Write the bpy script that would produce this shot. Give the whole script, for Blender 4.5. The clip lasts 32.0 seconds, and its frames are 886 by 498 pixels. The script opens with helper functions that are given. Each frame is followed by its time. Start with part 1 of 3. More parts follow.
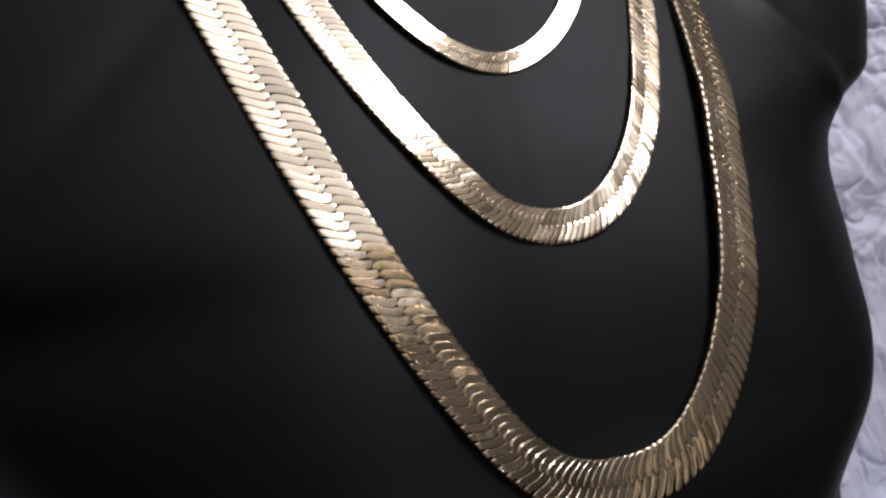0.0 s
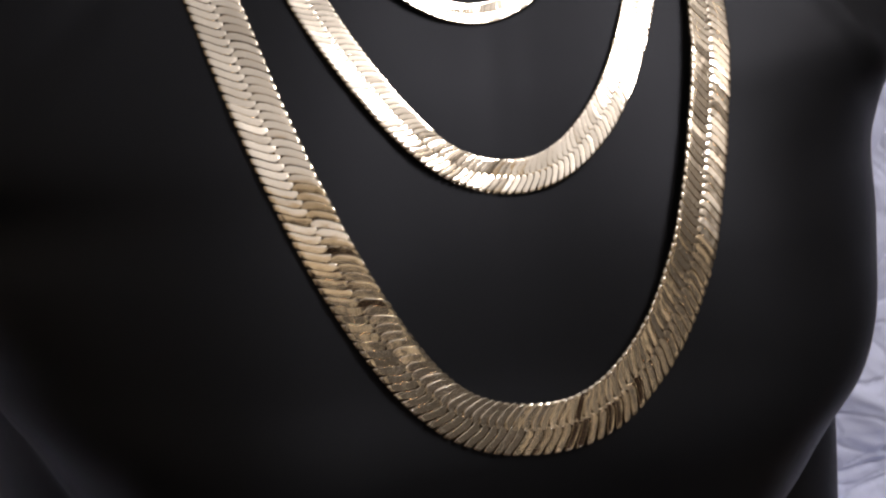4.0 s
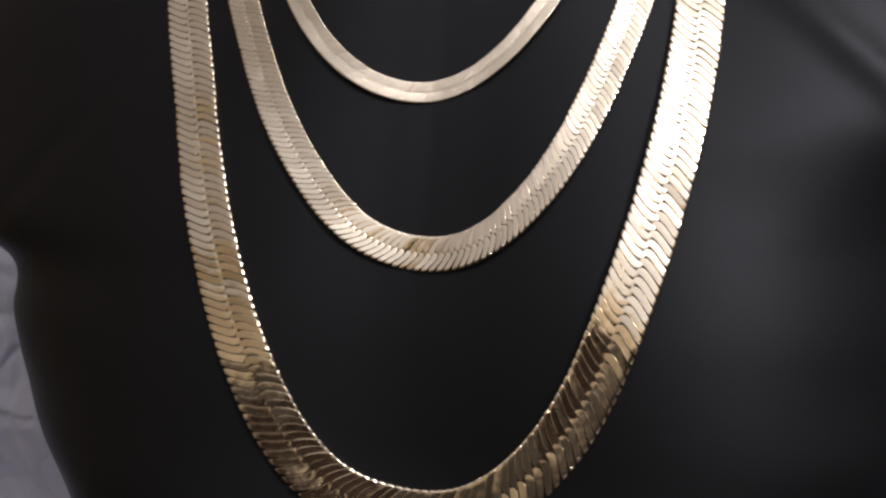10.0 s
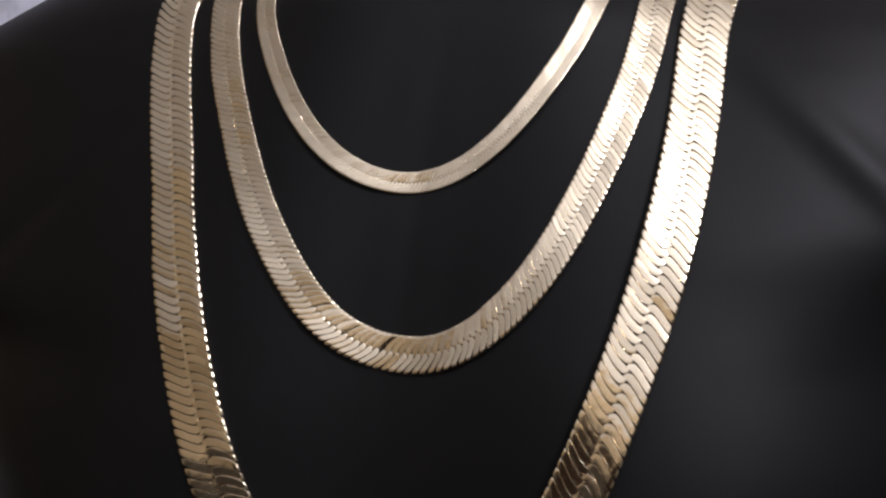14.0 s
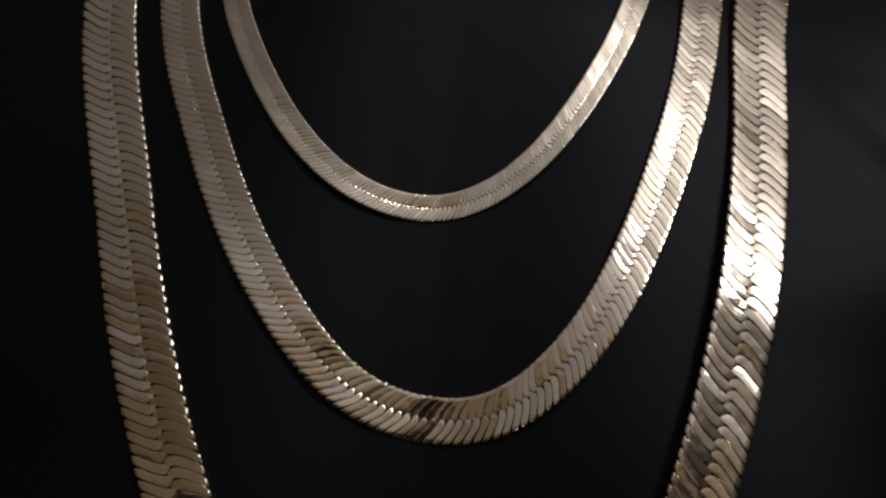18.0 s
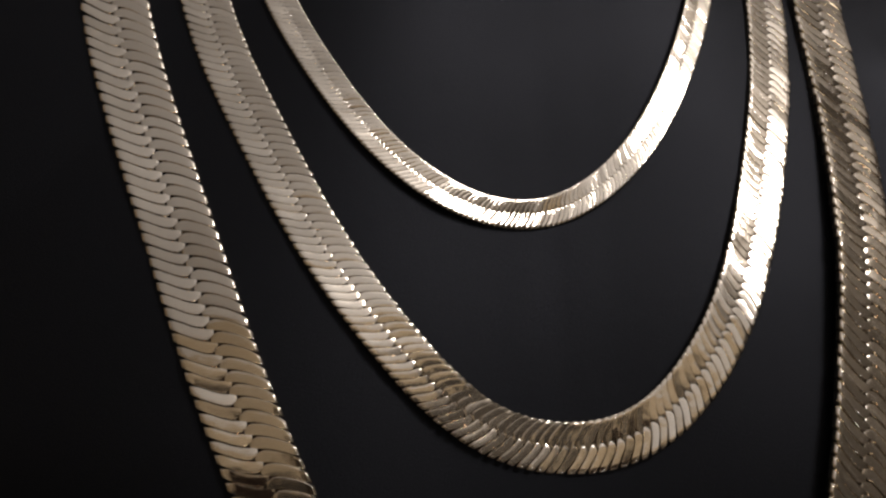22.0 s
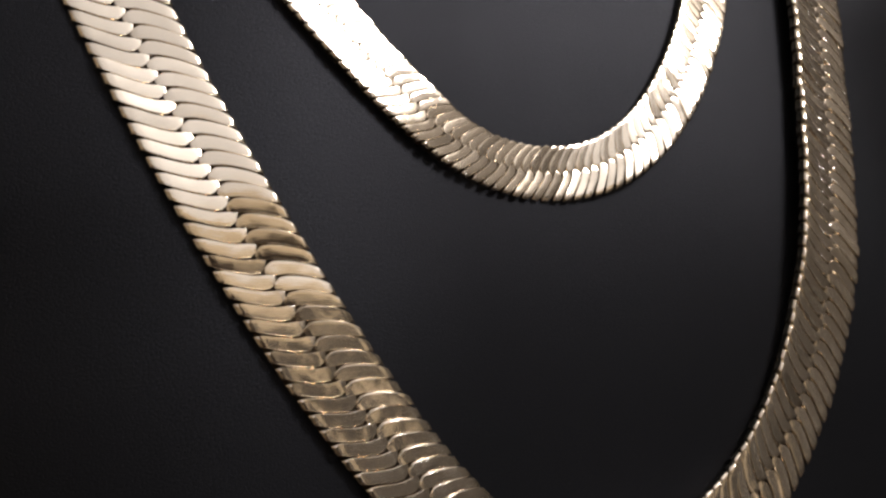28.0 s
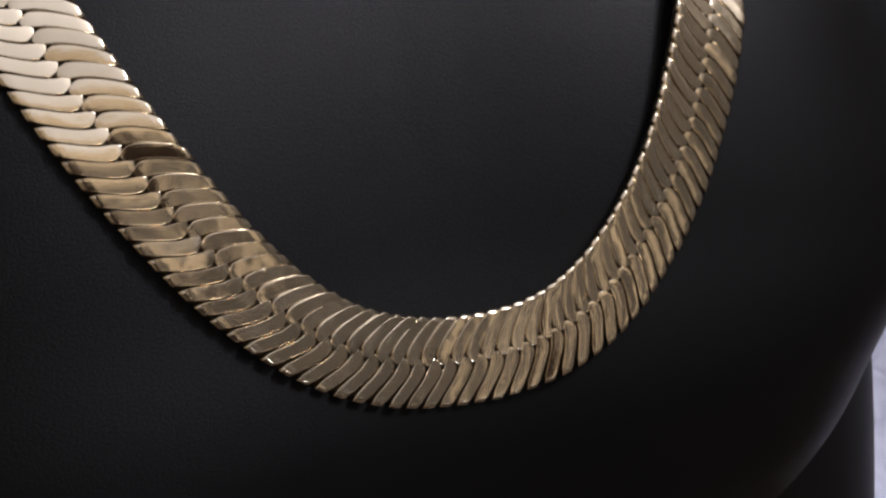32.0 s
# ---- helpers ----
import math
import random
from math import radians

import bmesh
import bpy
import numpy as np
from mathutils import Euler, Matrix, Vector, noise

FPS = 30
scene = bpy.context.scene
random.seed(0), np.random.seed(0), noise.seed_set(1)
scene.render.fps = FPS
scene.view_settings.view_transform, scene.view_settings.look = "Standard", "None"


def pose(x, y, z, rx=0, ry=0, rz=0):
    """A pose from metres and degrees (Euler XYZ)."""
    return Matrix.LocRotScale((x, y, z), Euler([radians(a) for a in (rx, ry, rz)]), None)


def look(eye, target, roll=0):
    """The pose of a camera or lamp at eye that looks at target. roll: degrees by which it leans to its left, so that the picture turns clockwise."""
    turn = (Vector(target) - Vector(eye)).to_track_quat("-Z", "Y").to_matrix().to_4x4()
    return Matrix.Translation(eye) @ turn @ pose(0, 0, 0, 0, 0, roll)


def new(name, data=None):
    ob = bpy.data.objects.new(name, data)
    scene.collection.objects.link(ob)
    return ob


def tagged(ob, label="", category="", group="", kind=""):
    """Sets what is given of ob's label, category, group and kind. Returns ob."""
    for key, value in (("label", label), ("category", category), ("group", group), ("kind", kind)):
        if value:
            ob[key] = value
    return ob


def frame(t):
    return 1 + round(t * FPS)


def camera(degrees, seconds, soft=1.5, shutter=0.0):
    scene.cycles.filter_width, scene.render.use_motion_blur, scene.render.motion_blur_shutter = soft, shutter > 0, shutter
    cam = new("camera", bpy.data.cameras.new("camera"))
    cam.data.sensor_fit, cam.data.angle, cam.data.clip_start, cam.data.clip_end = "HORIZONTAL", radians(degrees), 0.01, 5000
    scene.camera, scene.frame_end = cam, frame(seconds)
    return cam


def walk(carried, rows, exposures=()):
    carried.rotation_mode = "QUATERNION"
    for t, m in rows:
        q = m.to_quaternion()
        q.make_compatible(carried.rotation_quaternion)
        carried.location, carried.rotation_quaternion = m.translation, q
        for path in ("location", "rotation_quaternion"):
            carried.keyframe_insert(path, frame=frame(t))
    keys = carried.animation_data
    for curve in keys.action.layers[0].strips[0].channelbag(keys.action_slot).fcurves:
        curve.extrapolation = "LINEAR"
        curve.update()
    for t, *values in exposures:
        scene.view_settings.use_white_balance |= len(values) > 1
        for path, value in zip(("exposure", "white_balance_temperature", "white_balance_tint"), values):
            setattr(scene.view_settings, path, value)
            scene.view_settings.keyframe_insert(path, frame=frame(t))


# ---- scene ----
cam = camera(54.2, 32.0, soft=2.55)
ROWS = [
    (0.0, -0.1689, -0.2309, 0.3823, 80.57, 1.96, -27.89),
    (0.5, -0.1599, -0.2336, 0.3872, 79.52, 1.45, -26.4),
    (1.0, -0.1431, -0.2375, 0.3927, 78.8, 0.77, -24.55),
    (1.5, -0.136, -0.2395, 0.3926, 78.14, 0.97, -22.8),
    (2.0, -0.1307, -0.2491, 0.3924, 78.27, 0.78, -21.18),
    (2.5, -0.1278, -0.2567, 0.3919, 78.14, 0.44, -20.27),
    (3.0, -0.1258, -0.2618, 0.3885, 77.74, -1.1, -18.29),
    (3.5, -0.1167, -0.2682, 0.3886, 77.16, -1.83, -17.25),
    (4.0, -0.0984, -0.2761, 0.3845, 76.83, -1.36, -14.72),
    (4.5, -0.081, -0.2826, 0.3885, 76.33, -0.43, -11.75),
    (6.5, -0.0107, -0.3305, 0.3833, 78.23, 1.04, 0.44),
    (7.0, 0.0055, -0.3307, 0.3811, 77.89, 1.28, 3.98),
    (7.5, 0.0286, -0.3205, 0.379, 78.22, 2.21, 8.09),
    (8.0, 0.0447, -0.3098, 0.3774, 78.5, 0.99, 9.62),
    (8.5, 0.058, -0.3076, 0.3786, 79.58, 0.71, 11.08),
    (9.0, 0.0655, -0.2972, 0.3825, 80.15, 0.07, 12.25),
    (9.5, 0.0727, -0.2828, 0.385, 80.42, -0.5, 13.07),
    (10.0, 0.0719, -0.2784, 0.39, 80.87, -1.09, 13.08),
    (10.5, 0.0741, -0.2723, 0.3957, 81.76, -1.96, 12.63),
    (11.0, 0.074, -0.2722, 0.4022, 81.97, -1.91, 13.01),
    (11.5, 0.0742, -0.2686, 0.4025, 82.02, -2.07, 13.18),
    (12.0, 0.0785, -0.268, 0.4034, 82.19, -2.08, 13.03),
    (12.5, 0.0777, -0.2687, 0.4065, 82.32, -2.31, 13.25),
    (13.0, 0.0778, -0.2679, 0.4067, 82.6, -2.5, 13.59),
    (13.5, 0.0761, -0.2648, 0.4101, 82.87, -2.76, 13.86),
    (14.0, 0.0761, -0.2615, 0.411, 82.94, -3.06, 13.7),
    (14.5, 0.0705, -0.2557, 0.4116, 82.94, -3.27, 13.51),
    (16.5, 0.041, -0.232, 0.4142, 82.54, -4.03, 8.67),
    (17.0, 0.0308, -0.2271, 0.4151, 83.06, -3.99, 7.06),
    (17.5, 0.0203, -0.223, 0.4157, 82.78, -3.74, 5.04),
    (18.0, 0.0105, -0.2184, 0.4192, 82.05, -3.68, 3.5),
    (18.5, 0.0048, -0.2163, 0.4183, 82.12, -3.35, 1.94),
    (19.0, -0.0075, -0.2086, 0.4152, 81.53, -2.39, 0.09),
    (19.5, -0.0195, -0.2057, 0.4167, 81.0, -2.59, -1.21),
    (20.0, -0.0307, -0.2016, 0.4177, 80.82, -2.31, -2.88),
    (20.5, -0.0445, -0.1974, 0.4219, 81.01, -1.91, -4.86),
    (21.0, -0.0519, -0.1981, 0.4266, 81.07, -1.74, -6.64),
    (21.5, -0.057, -0.1954, 0.4262, 81.6, -1.4, -7.17),
    (22.0, -0.0662, -0.1878, 0.4218, 81.07, -0.77, -9.2),
    (22.5, -0.0752, -0.1823, 0.4211, 80.84, -0.84, -11.88),
    (23.0, -0.0853, -0.1791, 0.4182, 81.05, -0.58, -14.06),
    (23.5, -0.0934, -0.1723, 0.4124, 81.3, -0.52, -16.05),
    (24.0, -0.0976, -0.17, 0.4106, 81.08, -0.39, -17.52),
    (24.5, -0.1067, -0.1749, 0.4059, 81.41, -0.43, -17.05),
    (26.5, -0.1142, -0.1611, 0.3921, 79.93, -0.95, -22.15),
    (27.0, -0.1127, -0.1591, 0.3811, 79.2, -0.44, -22.95),
    (27.5, -0.1082, -0.1567, 0.3718, 78.27, -0.19, -23.64),
    (28.0, -0.1027, -0.1553, 0.3663, 77.34, -0.41, -24.52),
    (28.5, -0.0959, -0.1574, 0.3579, 77.02, 0.12, -24.91),
    (29.0, -0.0885, -0.1586, 0.3498, 76.06, 0.28, -25.33),
    (29.5, -0.0842, -0.1569, 0.3421, 75.37, 0.39, -25.61),
    (30.0, -0.0767, -0.1559, 0.3347, 74.21, 0.44, -25.87),
    (30.5, -0.0702, -0.1554, 0.3303, 73.2, 0.83, -25.66),
    (31.0, -0.0672, -0.1571, 0.3316, 72.64, 1.01, -24.85),
    (31.5, -0.0622, -0.1632, 0.334, 72.63, 1.52, -23.95),
    (32.0, -0.0603, -0.1654, 0.3309, 72.61, 1.51, -22.53),
]
EXPOSURES = [
    (0.0, -0.24), (2.0, -0.3), (4.0, -0.25), (7.0, 0.0), (9.0, 0.1), (13.0, -0.15), (14.5, -0.3), (16.0, -1.15), (17.0, -1.7), (18.0, -1.72), (19.0, -1.7), (20.0, -1.7),
    (21.0, -1.5), (22.0, -1.05), (23.0, -0.65), (24.5, -0.4), (27.0, -0.18), (28.0, -0.05), (29.0, 0.1), (30.0, 0.15), (31.0, -0.1), (32.0, -0.15),
]
walk(cam, [(t, pose(x, y, z, rx, ry, rz)) for t, x, y, z, rx, ry, rz in ROWS], EXPOSURES)

# ---- light: one warm-white ceiling lamp and an added ceiling fill in a dim room ----
world = bpy.data.worlds.new("world")
scene.world = world
world.use_nodes = True
world.node_tree.nodes["Background"].inputs["Color"].default_value = (0.9, 0.95, 1.0, 1)
world.node_tree.nodes["Background"].inputs["Strength"].default_value = 0.02


def area_lamp(name, eye, target, width, height, watts, colour):
    data = bpy.data.lights.new(name, "AREA")
    data.shape, data.size, data.size_y, data.energy, data.color = "RECTANGLE", width, height, watts, colour
    ob = new(name, data)
    ob.matrix_world = look(eye, target)
    return ob


LAMP = Vector((0.64, -0.68, 1.30))
# no known source: added to brighten the ceiling that the gold mirrors
FILL_UPLIGHT = Vector((0.40, -1.48, 0.05))
bulb = new("lamp_bulb", bpy.data.lights.new("lamp_bulb", "POINT"))
bulb.location = LAMP
bulb.data.energy, bulb.data.color, bulb.data.shadow_soft_size = 41, (1.0, 0.94, 0.94), 0.17
fill_uplight = area_lamp("ceiling_fill", FILL_UPLIGHT, FILL_UPLIGHT + Vector((0.0, 0.0, 1.0)), 0.24, 0.24, 17.0, (0.98, 0.95, 1.0))


# ---- materials ----
def material(name, colour, rough, metal=0.0, grain=900.0, bump=0.15, depth=0.0005, vary=0.15, spec=0.5, stain=9.0, random=0.0, placed=False):
    m = bpy.data.materials.new(name)
    m.use_nodes = True
    nt = m.node_tree
    b = nt.nodes["Principled BSDF"]
    b.inputs["Metallic"].default_value = metal
    b.inputs["Specular IOR Level"].default_value = spec
    co = nt.nodes.new("ShaderNodeTexCoord")
    fine, broad = nt.nodes.new("ShaderNodeTexNoise"), nt.nodes.new("ShaderNodeTexNoise")
    fine.inputs["Scale"].default_value, broad.inputs["Scale"].default_value = grain, stain
    fine.inputs["Detail"].default_value = broad.inputs["Detail"].default_value = 4
    mix = nt.nodes.new("ShaderNodeMix")
    mix.data_type = "RGBA"
    mix.inputs["A"].default_value = (*[c * (1 - vary) for c in colour], 1)
    mix.inputs["B"].default_value = (*[min(1, c * (1 + vary)) for c in colour], 1)
    where = nt.nodes.new("ShaderNodeNewGeometry").outputs["Position"] if placed else co.outputs["Object"]
    nt.links.new(where, fine.inputs["Vector"])
    nt.links.new(where, broad.inputs["Vector"])
    nt.links.new(broad.outputs["Fac"], mix.inputs["Factor"])
    nt.links.new(mix.outputs["Result"], b.inputs["Base Color"])
    rr = nt.nodes.new("ShaderNodeMapRange")
    rr.inputs["To Min"].default_value, rr.inputs["To Max"].default_value = rough * 0.8, min(1.0, rough * 1.2)
    nt.links.new(broad.outputs["Fac"], rr.inputs["Value"])
    if random:
        info, add = nt.nodes.new("ShaderNodeObjectInfo"), nt.nodes.new("ShaderNodeMath")
        add.operation = "MULTIPLY_ADD"
        add.inputs[1].default_value = random
        nt.links.new(info.outputs["Random"], add.inputs[0])
        nt.links.new(rr.outputs["Result"], add.inputs[2])
        nt.links.new(add.outputs["Value"], b.inputs["Roughness"])
    else:
        nt.links.new(rr.outputs["Result"], b.inputs["Roughness"])
    bm = nt.nodes.new("ShaderNodeBump")
    bm.inputs["Strength"].default_value, bm.inputs["Distance"].default_value = bump, depth
    nt.links.new(fine.outputs["Fac"], bm.inputs["Height"])
    nt.links.new(bm.outputs["Normal"], b.inputs["Normal"])
    return m


GOLD = material("pale_gold", (0.87, 0.785, 0.655), 0.09, 1.0, grain=300, bump=0.28, depth=0.00025, vary=0.05, stain=120, random=0.05, placed=True)
# hammered smooth: only the broad swell of each polished face
for node in GOLD.node_tree.nodes:
    if node.type == "TEX_NOISE" and node.inputs["Scale"].default_value > 200:
        node.inputs["Detail"].default_value = 0.6
# core gold coloured near black: the shade between and beside the links
SHADED_CORE = material("shaded_gold_core", (0.045, 0.03, 0.016), 0.55, 1.0, grain=2500, bump=0.3, depth=0.0003, vary=0.2, stain=200)
BLACK = material("black_satin_plastic", (0.0036, 0.0038, 0.0043), 0.46, grain=2800, bump=0.30, depth=0.0003, vary=0.2, stain=14, spec=0.18)
BLACK.node_tree.nodes["Principled BSDF"].inputs["Specular Tint"].default_value = (0.84, 0.87, 1.0, 1)
CLOTH = material("grey_lilac_cloth", (0.62, 0.66, 0.84), 0.85, grain=1800, bump=0.3, depth=0.0004, vary=0.08, spec=0.2, stain=6)
WALL = material("brown_wall_paint", (0.21, 0.152, 0.09), 0.8, grain=300, bump=0.1, vary=0.06, spec=0.3, stain=2)
CEILING = material("white_ceiling_paint", (0.79, 0.785, 0.775), 0.9, grain=300, bump=0.1, vary=0.04, spec=0.3, stain=2)
OCHRE = material("ochre_wall_paint", (0.50, 0.41, 0.28), 0.8, grain=300, bump=0.1, vary=0.08, spec=0.3, stain=2)
GREY = material("grey_wall_paint", (0.25, 0.235, 0.215), 0.8, grain=300, bump=0.1, vary=0.06, spec=0.3, stain=2)
# two dark tones for the added panels that the gold mirrors
REFLECT_DARK = material("dark_reflection_panel", (0.012, 0.006, 0.003), 0.8, grain=200, bump=0.1, vary=0.3, spec=0.1, stain=3)
REFLECT_BROWN = material("brown_reflection_panel", (0.056, 0.048, 0.038), 0.7, grain=200, bump=0.1, vary=0.25, spec=0.15, stain=3)
FLOOR = material("brown_wooden_floor", (0.055, 0.036, 0.020), 0.6, grain=200, bump=0.1, vary=0.3, stain=3)
METAL = material("white_lacquer", (0.75, 0.74, 0.72), 0.4, grain=300, bump=0.02, vary=0.03)


def link_mesh(name, verts, faces, mat, smooth=True):
    me = bpy.data.meshes.new(name)
    me.from_pydata([tuple(v) for v in verts], [], faces)
    me.materials.append(mat)
    if smooth:
        me.polygons.foreach_set("use_smooth", [True] * len(me.polygons))
    me.update()
    return me


def box(name, lo, hi, mat, bevel=0.0):
    bm = bmesh.new()
    bmesh.ops.create_cube(bm, size=1)
    for v in bm.verts:
        v.co = [l + (c + 0.5) * (h - l) for l, h, c in zip(lo, hi, v.co)]
    if bevel:
        bmesh.ops.bevel(bm, geom=bm.edges[:], offset=bevel, segments=2, affect="EDGES")
    me = bpy.data.meshes.new(name)
    bm.to_mesh(me)
    me.materials.append(mat)
    return new(name, me)


# ---- the room that closes the place ----
X0, X1, Y0, Y1, Z0, Z1 = -1.55, 1.05, -1.95, 0.40, -0.75, 1.65
PANEL_TOP = 1.34
tagged(box("wall_west", (X0 - 0.1, Y0, Z0), (X0, Y1, Z1), OCHRE), "plain warm ochre painted room wall", "wall", kind="structure")
tagged(box("wall_east", (X1, Y0, Z0), (X1 + 0.1, Y1, Z1), GREY), "plain pale grey painted room wall", "wall", kind="structure")
tagged(box("wall_south", (X0 - 0.1, Y0 - 0.1, Z0), (X1 + 0.1, Y0, Z1), OCHRE), "plain warm ochre painted room wall", "wall", kind="structure")
tagged(box("wall_north", (X0 - 0.1, Y1, Z0), (X1 + 0.1, Y1 + 0.1, Z1), WALL), "plain dull brown painted wall behind the cloth", "wall", kind="structure")
tagged(box("ceiling", (X0 - 0.1, Y0 - 0.1, Z1), (X1 + 0.1, Y1 + 0.1, Z1 + 0.1), CEILING), "plain white painted ceiling over the display", "ceiling", kind="structure")
# unseen panels added so the links mirror dark zones, with lighter gaps between
tagged(box("reflect_panel_low", (-0.44, Y0, Z0), (-0.204, Y0 + 0.03, 1.02), REFLECT_BROWN, 0.004), "unseen dark brown panel up to chest height, added to darken the gold's reflections", "wall panelling", kind="structure")
tagged(box("reflect_panel_lowest", (-0.88, Y0, Z0), (-0.444, Y0 + 0.03, 0.84), REFLECT_BROWN, 0.004), "unseen dark brown panel up to waist height, added to darken the gold's reflections", "wall panelling", kind="structure")
tagged(box("reflect_panel_tall", (-0.20, Y0, Z0), (0.42, Y0 + 0.03, PANEL_TOP), REFLECT_DARK, 0.004), "unseen black panel above head height, added to darken the gold's reflections", "wall panelling", kind="structure")
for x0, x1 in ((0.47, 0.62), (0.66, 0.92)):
    tagged(box("reflect_panel_brown", (x0, Y0, Z0), (x1, Y0 + 0.03, PANEL_TOP), REFLECT_BROWN, 0.004), "unseen dark brown panel above head height, added to darken the gold's reflections", "wall panelling", kind="structure")
for y0, y1 in ((-1.90, -1.46), (-1.40, -0.94), (-0.90, -0.30), (-0.26, 0.38)):
    tagged(box("reflect_panel_east", (X1 - 0.03, y0, Z0), (X1, y1, 1.22), REFLECT_BROWN, 0.004), "unseen dark brown panel up to shoulder height, added to darken the gold's reflections", "wall panelling", kind="structure")
tagged(box("floor", (X0 - 0.1, Y0 - 0.1, Z0 - 0.1), (X1 + 0.1, Y1 + 0.1, Z0), FLOOR), "dark brown wooden floor of the room", "floor", kind="structure")

# ---- the torso form ----
ZK = (0.15, 0.18, 0.195, 0.21, 0.225, 0.24, 0.28, 0.32, 0.36, 0.40, 0.44, 0.47, 0.50, 0.53)
FK = (0.045, 0.012, -0.012, -0.026, -0.034, -0.0352, -0.0224, -0.0086, 0.0078, 0.025, 0.0414, 0.0554, 0.085, 0.115)
ZA = (0.15, 0.19, 0.215, 0.24, 0.26, 0.28, 0.31, 0.34, 0.36, 0.375, 0.39, 0.41, 0.44, 0.47, 0.50, 0.53)
A_LEFT = (0.118, 0.142, 0.160, 0.1751, 0.180, 0.1815, 0.1865, 0.1956, 0.236, 0.247, 0.252, 0.254, 0.25, 0.238, 0.205, 0.16)
A_RIGHT = (0.115, 0.132, 0.1416, 0.1514, 0.1611, 0.1699, 0.195, 0.2075, 0.207, 0.227, 0.232, 0.236, 0.238, 0.232, 0.205, 0.16)
Y_LEFT = (0.10, 0.10, 0.10, 0.0973, 0.0666, 0.050, 0.0435, 0.0518, 0.058, 0.062, 0.066, 0.071, 0.0822, 0.10, 0.11, 0.12)
Y_RIGHT = (0.053, 0.053, 0.042, 0.0304, 0.017, 0.0207, 0.066, 0.095, 0.080, 0.069, 0.069, 0.072, 0.0822, 0.10, 0.11, 0.12)
XC, POWER, SHEAR, DEEP = -0.0021, 2.883, 0.08, 0.0018
BEND = ((1, 0, 0.308), (1, 1, 0.169), (1, 2, 0.453), (2, 0, -0.29), (2, 1, 1.423), (2, 2, 0.527), (3, 0, -0.369), (3, 1, -0.102))


def curve_at(zk, vk, z):
    """A smooth curve through the knots."""
    z = np.asarray(z, float)
    zk, vk = np.array(zk), np.array(vk)
    m = np.gradient(vk, zk)
    i = np.clip(np.searchsorted(zk, z) - 1, 0, len(zk) - 2)
    h = zk[i + 1] - zk[i]
    t = np.clip((z - zk[i]) / h, 0, 1)
    return (2 * t**3 - 3 * t**2 + 1) * vk[i] + (t**3 - 2 * t**2 + t) * h * m[i] + (-2 * t**3 + 3 * t**2) * vk[i + 1] + (t**3 - t**2) * h * m[i + 1]


def raised(z):
    """How far the higher shoulder tells at a height."""
    return np.clip((z - 0.28) / 0.07, 0, 1)


def chest_bend(x, z, hollow=0.0060, spread=0.03):
    """The chest's own unevenness: fuller on one side, hollow over the breastbone."""
    u, w = x / 0.1, np.clip((z - 0.36) / 0.1, -1.2, 1.1)
    return sum(k * u**i * w**j for i, j, k in BEND) * 0.01 / (1 + (x / 0.11) ** 6) + hollow * np.exp(-(((x - XC) / spread) ** 2))


def chest(x, z):
    """y of the chains' bed on the torso's front at x and z."""
    x, z = np.asarray(x, float), np.asarray(z, float)
    zp = z
    for _ in range(4):
        zp = z - SHEAR * x * raised(zp)
    a = np.where(x > XC, curve_at(ZA, A_RIGHT, zp), curve_at(ZA, A_LEFT, zp))
    f, e = curve_at(ZK, FK, z), np.where(x > XC, curve_at(ZA, Y_RIGHT, zp), curve_at(ZA, Y_LEFT, zp))
    r = np.clip(np.abs(x - XC) / a, 0, 0.999)
    return e - (e - f) * np.sqrt(1 - r**POWER) + chest_bend(x, z)


def chest_normal(x, z, d=0.006):
    gx = (chest(x + d, z) - chest(x - d, z)) / (2 * d)
    gz = (chest(x, z + d) - chest(x, z - d)) / (2 * d)
    n = np.stack([gx, -np.ones_like(gx), gz], -1)
    return n / np.linalg.norm(n, axis=-1, keepdims=True)


def tube(rings, verts, faces):
    """Adds a closed skin over rings of points to verts and faces."""
    n0, k = len(verts), len(rings[0])
    for ring in rings:
        verts.extend(ring)
    for i in range(len(rings) - 1):
        for j in range(k):
            a, b = n0 + i * k + j, n0 + i * k + (j + 1) % k
            faces.append((a, b, b + k, a + k))
    faces.append(tuple(n0 + j for j in range(k))[::-1])
    faces.append(tuple(n0 + (len(rings) - 1) * k + j for j in range(k)))


